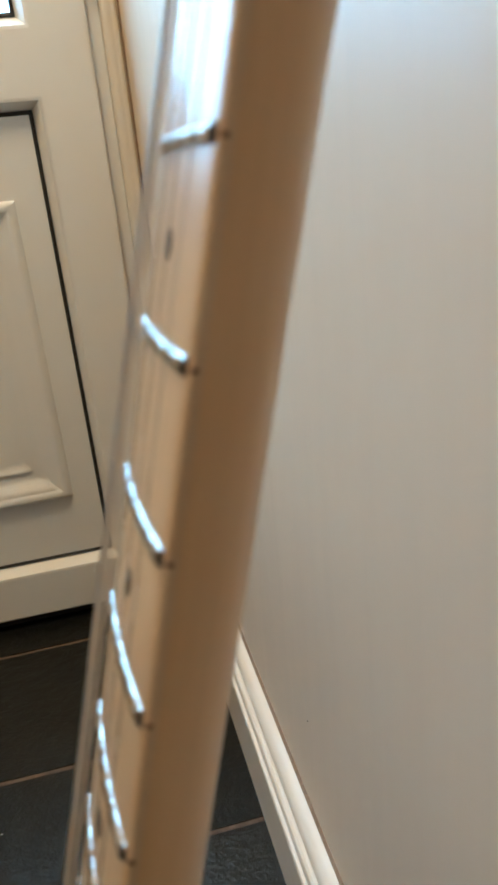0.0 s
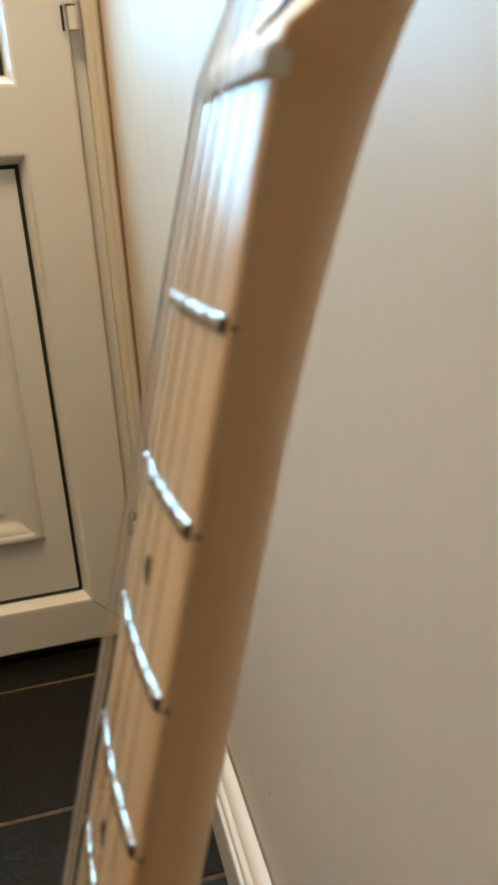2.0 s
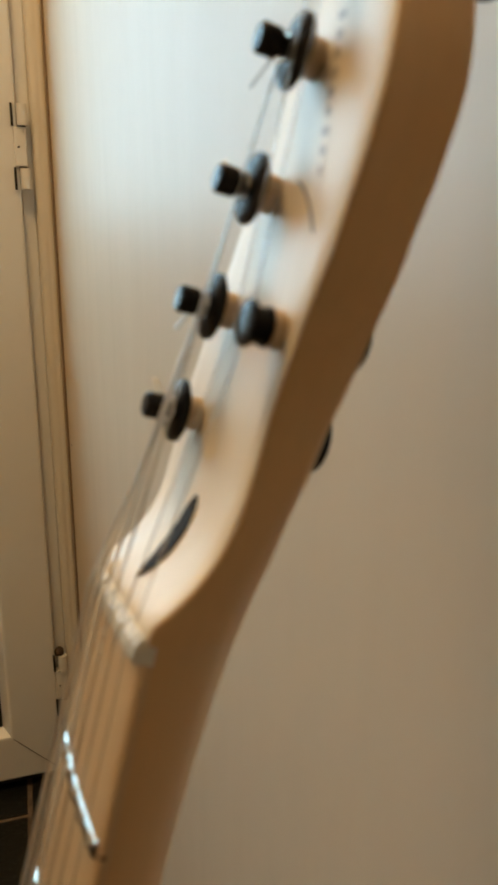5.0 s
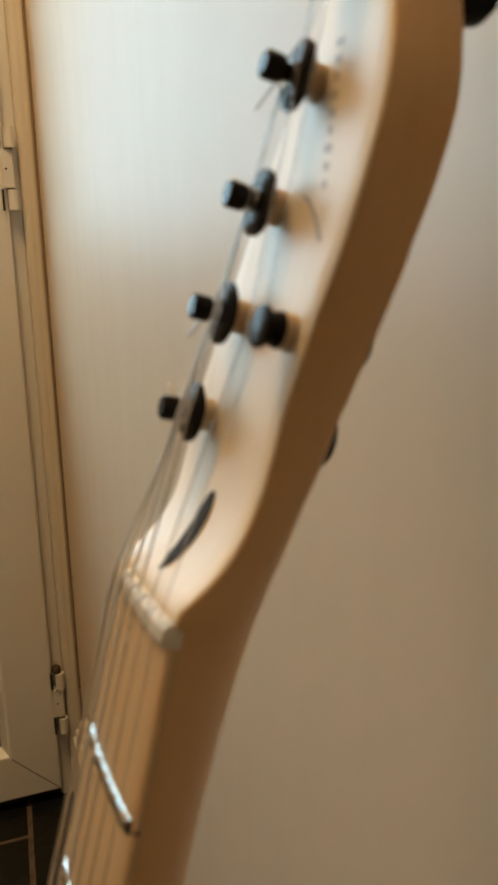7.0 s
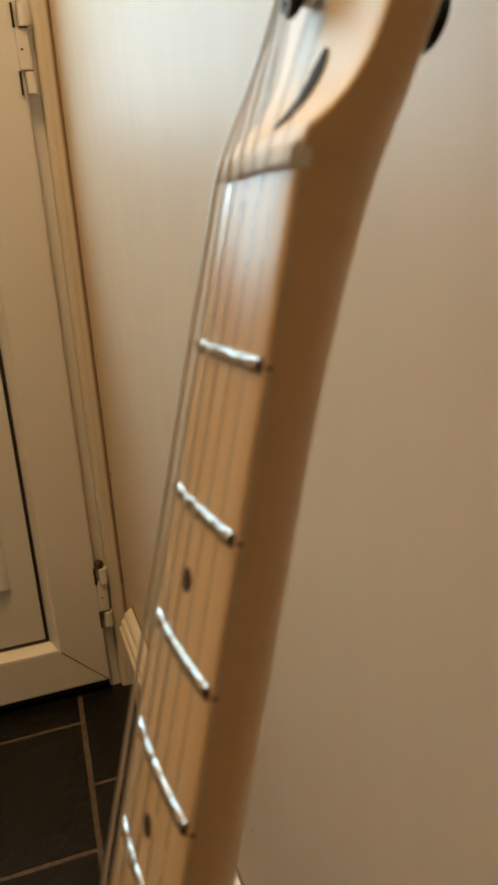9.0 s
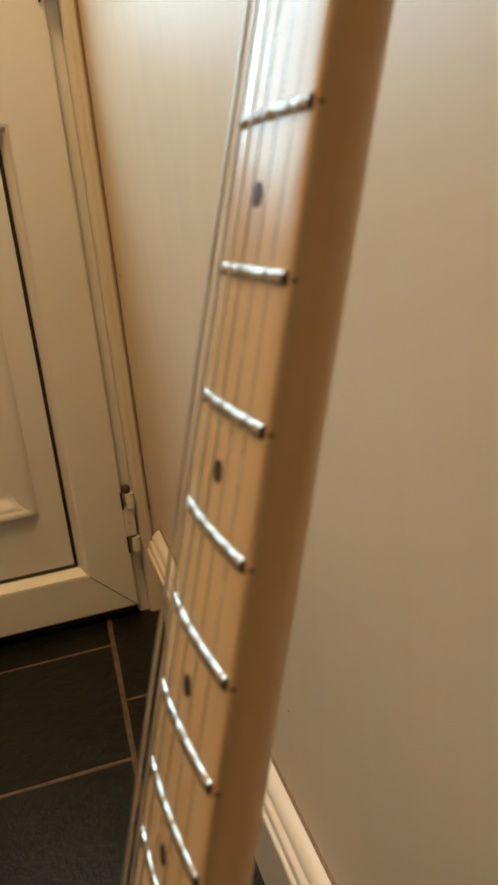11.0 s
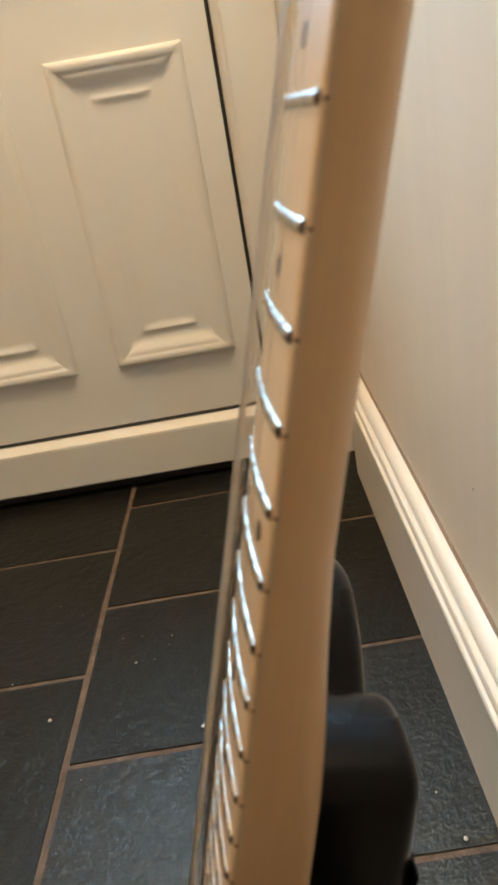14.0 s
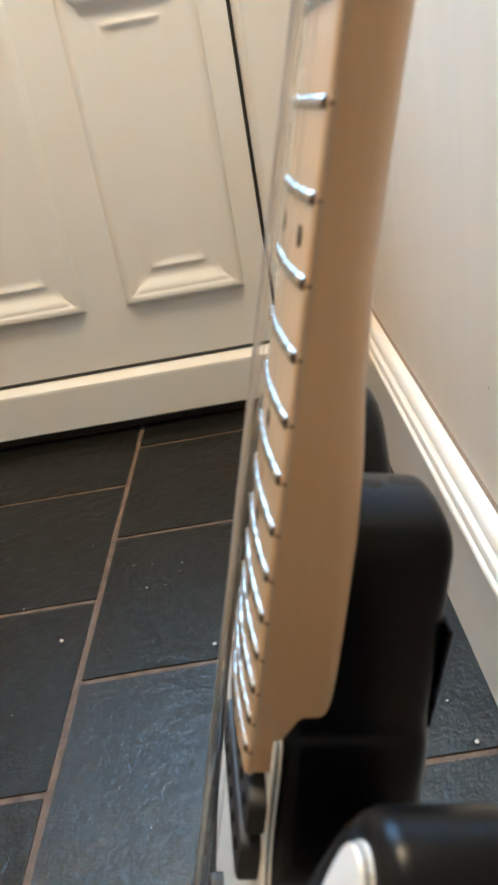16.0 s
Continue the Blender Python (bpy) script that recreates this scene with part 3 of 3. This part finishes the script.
# tuners
POSTS = ((0.0135, 0.042), (0.0062, 0.0645), (-0.0018, 0.087), (-0.0080, 0.1105), (-0.0145, 0.1335), (-0.0200, 0.1565))
for i, (y, z) in enumerate(POSTS):
    bush = part("tuner", turned(((0.0004, 0.0060), (0.0008, 0.0068), (0.0018, 0.0068), (0.0023, 0.0058), (0.0027, 0.0046), (0.0029, 0.0032)), (FACE - 0.0030, y, z), (-1, 0, 0), 20), M_HARD, guitar, "black chrome locking tuner", smooth=30)
    part("collar", turned(((0.0, 0.0037), (0.0035, 0.0037)), (FACE + 0.0002, y, z), (-1, 0, 0), 18), M_COLLAR, bush, "pale washer under the tuner", smooth=40)
    part("post", turned(((0.0, 0.0026), (0.0052, 0.0026), (0.0058, 0.0018), (0.0072, 0.0018), (0.0078, 0.0027), (0.0112, 0.0028), (0.0117, 0.0022)), (FACE, y, z), (-1, 0, 0), 18), M_HARD, bush, smooth=40)
    part("housing", box(BACK - 0.0004, BACK + 0.0090, y - 0.003, y + 0.0085, z - 0.0075, z + 0.0075, 0.0025), M_HARD, bush)
    deep, rear = (0.0125, 0.0121, 0.0104, 0.0100, 0.0112, 0.0112)[i], BACK
    wheel = turned(((0.0, 0.0058), (0.0008, 0.0072), (0.0016, 0.0078), (deep - 0.0024, 0.0078), (deep - 0.0010, 0.0074), (deep - 0.0003, 0.0062), (deep, 0.0035)), (rear + 0.0002, y - 0.0060, z), (1, 0, 0), 28)
    part("locking_wheel", wheel, M_HARD, bush, "round black locking wheel", smooth=40)
    edge = interp(z, BASS)
    part("shaft", tube([(BACK + 0.0050, y + 0.0060, z + 0.003), (BACK + 0.0050, edge + 0.0060, z + 0.003)], 0.0025, 10), M_HARD, bush)
    rings = []
    for t, q in ((0.0, 0.45), (0.0006, 0.8), (0.0020, 1.0), (0.0070, 1.0), (0.0095, 0.85), (0.0102, 0.5)):
        rings.append([(BACK + 0.0050 + 0.0060 * q * math.cos(2 * math.pi * k / 28), edge + 0.0050 + t, z + 0.003 + 0.0085 * q * math.sin(2 * math.pi * k / 28)) for k in range(28)])
    part("button", loft(rings), M_HARD, bush, "black oval tuner button", smooth=40)

tree = part("string_tree", turned(((0.0020, 0.0034), (0.0023, 0.0037), (0.0042, 0.0031), (0.0052, 0.0031), (0.0054, 0.0041), (0.0064, 0.0041), (0.0067, 0.0031)), (FACE, -0.0190, 0.062), (-1, 0, 0), 20), M_HARD, guitar, "round black string tree", smooth=40)
part("collar", turned(((0.0, 0.0035), (0.0023, 0.0035)), (FACE + 0.0002, -0.0190, 0.062), (-1, 0, 0), 16), M_COLLAR, tree, "pale spacer", smooth=40)


# strings: bridge, over the frets, nut, post
def string_path(i):
    yn, r, m = STRINGS[i]
    yb = 0.026 - 0.0104 * i
    py, pz = POSTS[i]
    pts = []
    for k in range(12):
        f = 1 - k / 11
        z = -SCALE * f
        y = yn + (yb - yn) * f
        pts.append((-0.0021 - 0.0040 * f - crown(y * 0.9, max(z, HEEL)) * 0.9, y, z))
    pts.append((-0.0022 - crown(yn, 0) * 0.6, yn, 0.0025))
    if i >= 4:
        f = 0.062 / pz
        pts.append((0.0062, yn + (py - yn) * f + (0.001 if i == 4 else 0.0), 0.062))
    pts.append((0.0055, py + 0.0026, pz - 0.0018))
    pts += [(0.0055, py + 0.0026 * math.cos(a), pz + 0.0026 * math.sin(a)) for a in (0.3, 1.2, 2.2, 3.2, 4.2, 5.4)]
    pts += [(0.0050, py + 0.0026, pz), (0.0030, py + 0.0075, pz - 0.006 if i % 2 else pz + 0.005)]
    return pts


for i, (yn, r, m) in enumerate(STRINGS):
    part("string", tube(string_path(i), r, 6), m, guitar, "wound steel string" if i < 3 else "plain steel string", smooth=60)

# body -------------------------------------------------------------------
OUTLINE = [Vector(p) for p in (
    (0.030, -0.399), (0.033, -0.407), (0.039, -0.412), (0.046, -0.409), (0.057, -0.400), (0.074, -0.390), (0.094, -0.386), (0.116, -0.393), (0.128, -0.409), (0.140, -0.436), (0.150, -0.468),
    (0.146, -0.510), (0.125, -0.555), (0.115, -0.595), (0.130, -0.640), (0.152, -0.690), (0.150, -0.745), (0.118, -0.792), (0.060, -0.813), (0.000, -0.816), (-0.060, -0.812), (-0.118, -0.788),
    (-0.154, -0.740), (-0.160, -0.690), (-0.138, -0.635), (-0.112, -0.595), (-0.108, -0.560), (-0.120, -0.520), (-0.133, -0.475), (-0.134, -0.440), (-0.127, -0.413), (-0.113, -0.402), (-0.099, -0.407), (-0.085, -0.429),
    (-0.072, -0.461), (-0.060, -0.492), (-0.047, -0.501), (-0.0392, -0.491), (-0.0362, -0.4785), (-0.0342, -0.4690), (-0.0312, -0.4610), (-0.0280, -0.4565), (-0.0264, -0.447), (-0.0235, -0.428), (-0.0190, -0.408), (-0.0155, -0.3985), (-0.009, -0.3935), (0.005, -0.3910), (0.020, -0.3925))]
FRONT_X, THICK = 0.0092, 0.0480


def area2(ring):
    return sum(ring[i - 1].x * p.y - p.x * ring[i - 1].y for i, p in enumerate(ring))


ring0 = smooth_closed(OUTLINE, 5)
if area2(ring0) < 0:
    ring0.reverse()


def inset_limits(ring, r):
    """How far each point of the ring may be drawn in before the outline folds."""
    pts = np.array([(p.x, p.y) for p in ring])
    one = np.array([(q.x, q.y) for q in inset(ring, 1.0)]) - pts
    out = []
    for k in range(len(pts)):
        d = r
        while d > 0.0006 and np.min(np.hypot(*(pts - (pts[k] + d * one[k])).T)) < d * 0.985:
            d *= 0.93
        out.append(d)
    for _ in range(6):
        out = [min(out[k], (out[k - 1] + out[k] + out[(k + 1) % len(out)]) / 3) for k in range(len(out))]
    return out, one


def rounded_slab(ring, x0, x1, r, r_back=None, steps=6):
    """A slab with rounded rims, out of a 2D (y, z) ring."""
    rb = r if r_back is None else r_back
    n = len(ring)
    turn = [math.pi / 2 * k / steps for k in range(steps + 1)]
    rings = []
    for depths, sign, x, angles in ((r if isinstance(r, list) else [r] * n, 1, x0, list(reversed(turn))), (rb if isinstance(rb, list) else [rb] * n, -1, x1, turn)):
        room, way = inset_limits(ring, min(depths))
        room = [d + q - min(depths) for d, q in zip(depths, room)]
        for a in angles:
            f = 1 - math.cos(a)
            rings.append([(x + sign * depths[k] * (1 - math.sin(a)), p.x + room[k] * f * way[k][0], p.y + room[k] * f * way[k][1]) for k, p in enumerate(ring)])
    return loft(rings)


# the back rim is tighter where the neck joins
RIM = [0.0100 - 0.0030 * min(max((p.y + 0.425) / 0.025, 0.0), 1.0) * min(max((0.040 - abs(p.x)) / 0.012, 0.0), 1.0) for p in ring0]
# the front rim is rounded off most round the bass horn
EASED = [0.0060 + 0.0110 * min(max((p.x - 0.058) / 0.022, 0.0), 1.0) * min(max((p.y + 0.475) / 0.030, 0.0), 1.0) for p in ring0]
body = part("body", rounded_slab(ring0, FRONT_X, FRONT_X + THICK, EASED, RIM), M_BLACK, guitar, "glossy black double-cutaway body", smooth=50)

GUARD = [Vector(p) for p in (
    (0.0285, -0.470), (0.0290, -0.445), (0.034, -0.438), (0.046, -0.440), (0.062, -0.448), (0.078, -0.470), (0.086, -0.510), (0.082, -0.560), (0.074, -0.600), (0.050, -0.625), (0.0, -0.632),
    (-0.050, -0.640), (-0.085, -0.690), (-0.118, -0.735), (-0.136, -0.715), (-0.128, -0.665), (-0.100, -0.610), (-0.094, -0.560), (-0.108, -0.510), (-0.123, -0.470), (-0.124, -0.440), (-0.1185, -0.416), (-0.1105, -0.4075), (-0.1020, -0.414), (-0.0935, -0.438),
    (-0.080, -0.476), (-0.064, -0.504), (-0.047, -0.510), (-0.0372, -0.494), (-0.0332, -0.468), (-0.0300, -0.4595), (-0.0288, -0.4640), (-0.0286, -0.474), (0.0, -0.4775))]
ring1 = smooth_closed(GUARD, 4)
if area2(ring1) < 0:
    ring1.reverse()
guard = part("pickguard", rounded_slab(ring1, FRONT_X - 0.0024, FRONT_X - 0.0014, 0.0004, 0.0001, 2), M_GUARD, guitar, "white three-ply pickguard", smooth=40)
part("middle_ply", loft([[(x, p.x, p.y) for p in inset(ring1, -0.0002)] for x in (FRONT_X - 0.0014, FRONT_X - 0.0008)]), M_GUARD_MID, guard, "black middle layer")
part("lower_ply", loft([[(x, p.x, p.y) for p in inset(ring1, -0.0004)] for x in (FRONT_X - 0.0008, FRONT_X + 0.0002)]), M_GUARD, guard)

for z, tilt, tall, half in ((-0.4872, 0.0, 0.0082, 0.0088), (-0.5068, 0.0, 0.0092, 0.0100), (-0.615, 0.012, 0.0085, 0.0090)):
    pk = []
    for x, grow in ((FRONT_X - 0.0015, 0.0), (FRONT_X - tall + 0.0012, 0.0), (FRONT_X - tall + 0.0003, -0.0004), (FRONT_X - tall, -0.0012)):
        ring = []
        for k in range(40):
            c, s = math.cos(2 * math.pi * k / 40), math.sin(2 * math.pi * k / 40)
            y = (0.0345 + grow) * math.copysign(min(1.0, abs(c) ** 0.35), c)
            ring.append((x, y, z + (half + grow) * math.copysign(abs(s) ** 0.35, s) + tilt * y / 0.035))
        pk.append(ring)
    p = part("pickup", loft(pk), M_GASKET, guitar, "black pickup coil with round pole pieces", smooth=30)
    for k in range(6):
        y = -0.0255 + 0.0102 * k
        part("pole_piece", turned(((0, 0.0020), (0.0006, 0.0020), (0.0008, 0.0015)), (FRONT_X - tall + 0.0001, y, z + tilt * y / 0.035), (-1, 0, 0), 10), M_HARD, p)
bridge = part("bridge", box(FRONT_X - 0.0035, FRONT_X - 0.0003, -0.042, 0.042, -0.690, -0.635, 0.001), M_HARD, guitar, "black bridge plate with six saddles")
for k in range(6):
    y = 0.026 - 0.0104 * k
    part("saddle", box(-0.0064, FRONT_X - 0.003, y - 0.0048, y + 0.0048, -0.662, -0.646, 0.001), M_HARD, bridge)
for y, z in ((-0.080, -0.660), (-0.098, -0.700), (-0.108, -0.742)):
    part("knob", turned(((0, 0.0095), (0.002, 0.0100), (0.004, 0.0085), (0.014, 0.0075), (0.0155, 0.0060)), (FRONT_X - 0.0015, y, z), (-1, 0, 0), 24), M_GUARD, guitar, "white control knob", smooth=40)
part("strap_button", turned(((-0.002, 0.0035), (0.006, 0.0035), (0.008, 0.0065), (0.0105, 0.0065), (0.012, 0.004)), (FRONT_X + THICK / 2, 0.100, -0.390), (0, 0.2, 1), 16), M_HARD, guitar, smooth=40)
plate = part("neck_plate", box(FRONT_X + THICK - 0.0002, FRONT_X + THICK + 0.0012, -0.0215, 0.0260, -0.4610, -0.424, 0.0004), M_HARD, guitar, "black neck plate")
for y in (-0.015, 0.019):
    for z in (-0.454, -0.431):
        part("screw", turned(((0, 0.0040), (0.0012, 0.0038), (0.0020, 0.0020)), (FRONT_X + THICK + 0.0009, y, z), (1, 0, 0), 12), M_HARD, plate)

# stand under the body, out of the camera's way
stand = thing("guitar_stand", "low black tubular guitar stand on the slate floor", "guitar stand", Matrix.Translation((-0.29, -1.150, 0.0)))
for s in (-1, 1):
    part("cradle_arm", tube([(0.075, 0.085 * s, 0.090), (-0.035, 0.085 * s, 0.062), (-0.055, 0.085 * s, 0.072), (-0.058, 0.085 * s, 0.095)], 0.006, 10), M_STAND, stand, smooth=50)
    part("back_leg", tube([(0.075, 0.085 * s, 0.30), (0.075, 0.085 * s, 0.090), (0.155, 0.085 * s, 0.007)], 0.006, 10), M_STAND, stand, smooth=50)
    part("front_leg", tube([(0.075, 0.085 * s, 0.115), (-0.080, 0.085 * s, 0.007)], 0.006, 10), M_STAND, stand, smooth=50)
part("crossbar", tube([(0.075, -0.085, 0.20), (0.075, 0.085, 0.20)], 0.006, 10), M_STAND, stand, smooth=50)
part("crossbar", tube([(0.115, -0.085, 0.0485), (0.115, 0.085, 0.0485)], 0.005, 10), M_STAND, stand, smooth=50)

# crumbs on the floor
for x, y, r in ((-0.482, -0.576, 0.0030), (-0.293, -0.625, 0.0026), (-0.381, -0.498, 0.0018), (-0.047, -0.814, 0.0026), (-0.506, -0.347, 0.0008), (-0.469, -0.378, 0.0008), (-0.376, -0.447, 0.0008), (-0.338, -0.472, 0.0008), (-0.357, -0.497, 0.0008), (-0.430, -0.673, 0.0008), (-0.355, -0.850, 0.0008), (-0.520, -0.685, 0.0008), (-0.403, -0.444, 0.0008), (-0.545, -0.50, 0.0014), (-0.335, -0.455, 0.0013), (-0.060, -0.760, 0.0014)):
    bm = bmesh.new()
    bmesh.ops.create_icosphere(bm, subdivisions=1, radius=r)
    for v in bm.verts:
        v.co *= random.uniform(0.7, 1.2)
        v.co.z = v.co.z * 0.6
    bm.verts.index_update()
    c = [tuple(v.co + Vector((x, y, 0.0005 + r * 0.5))) for v in bm.verts], [tuple(v.index for v in f.verts) for f in bm.faces]
    bm.free()
    tagged(part("crumb", c, M_CRUMB), "tiny pale crumb lying on the slate", "crumb", "crumbs on the floor")

# Floor tiles ------------------------------------------------------------
PITCH_X, PITCH_Y, SHEAR, JOINT = 0.317, 0.2865, 0.050, 0.0068
rng = random.Random(4)


def tile(x0, x1, y0, y1, tip=0.0, lean=0.0):
    """One riven slate, uneven on top, chamfered, sheared to the run of the joints."""
    n = 4
    verts, faces = [], []
    top = [[0] * (n + 1) for _ in range(n + 1)]
    for i in range(n + 1):
        for j in range(n + 1):
            u, v = i / n, j / n
            x, y = x0 + (x1 - x0) * u, y0 + (y1 - y0) * v
            rim = i in (0, n) or j in (0, n)
            x += (0.0012 if i == 0 else -0.0012 if i == n else 0) * 0.8 + rng.uniform(-0.0007, 0.0007)
            y += (0.0012 if j == 0 else -0.0012 if j == n else 0) * 0.8 + rng.uniform(-0.0007, 0.0007)
            z = 0.0010 * noise.noise(Vector((x * 9, y * 9, 3.0))) - (0.0008 if rim else 0) + tip * (y - (y0 + y1) / 2) + lean * (x - (x0 + x1) / 2)
            top[i][j] = len(verts)
            verts.append((x + SHEAR * y, y, z))
    for i in range(n):
        for j in range(n):
            faces.append((top[i][j], top[i + 1][j], top[i + 1][j + 1], top[i][j + 1]))
    rim = [top[i][0] for i in range(n)] + [top[n][j] for j in range(n)] + [top[i][n] for i in range(n, 0, -1)] + [top[0][j] for j in range(n, 0, -1)]
    low = len(verts)
    for k in rim:
        x, y, z = verts[k]
        verts.append((x, y, -0.006))
    for k in range(len(rim)):
        a, b = k, (k + 1) % len(rim)
        faces.append((rim[a], low + a, low + b, rim[b]))
    return verts, faces


COLUMNS = {0: (-0.087, 0.2815), -1: (-0.2145, 0.2895), 1: (-0.2425, 0.2915)}
for c in range(-4, 2):
    xa = -0.4200 + PITCH_X * c
    ya, pitch = COLUMNS.get(c, (-0.090 if c % 2 == 0 else -0.217, PITCH_Y))
    for k in range(-1, 16):
        y1, y0 = ya - pitch * k, ya - pitch * (k + 1)
        y1 = min(y1, 0.02)
        if y1 - y0 < 0.02 or y0 < YB - 0.2:
            continue
        xr = xa + PITCH_X
        # hand-laid: each slate sits a little out of level
        tip = rng.uniform(-0.0015, 0.0025)
        # tiles where the window's reflection falls get the copy with added sheen
        part("tile", tile(xa + JOINT / 2, xr - JOINT / 2, y0 + JOINT / 2, y1 - JOINT / 2, tip, rng.uniform(-0.001, 0.001)), M_SLATE_SHEEN if y0 < -0.75 and c >= 0 else M_SLATE, base, smooth=30)
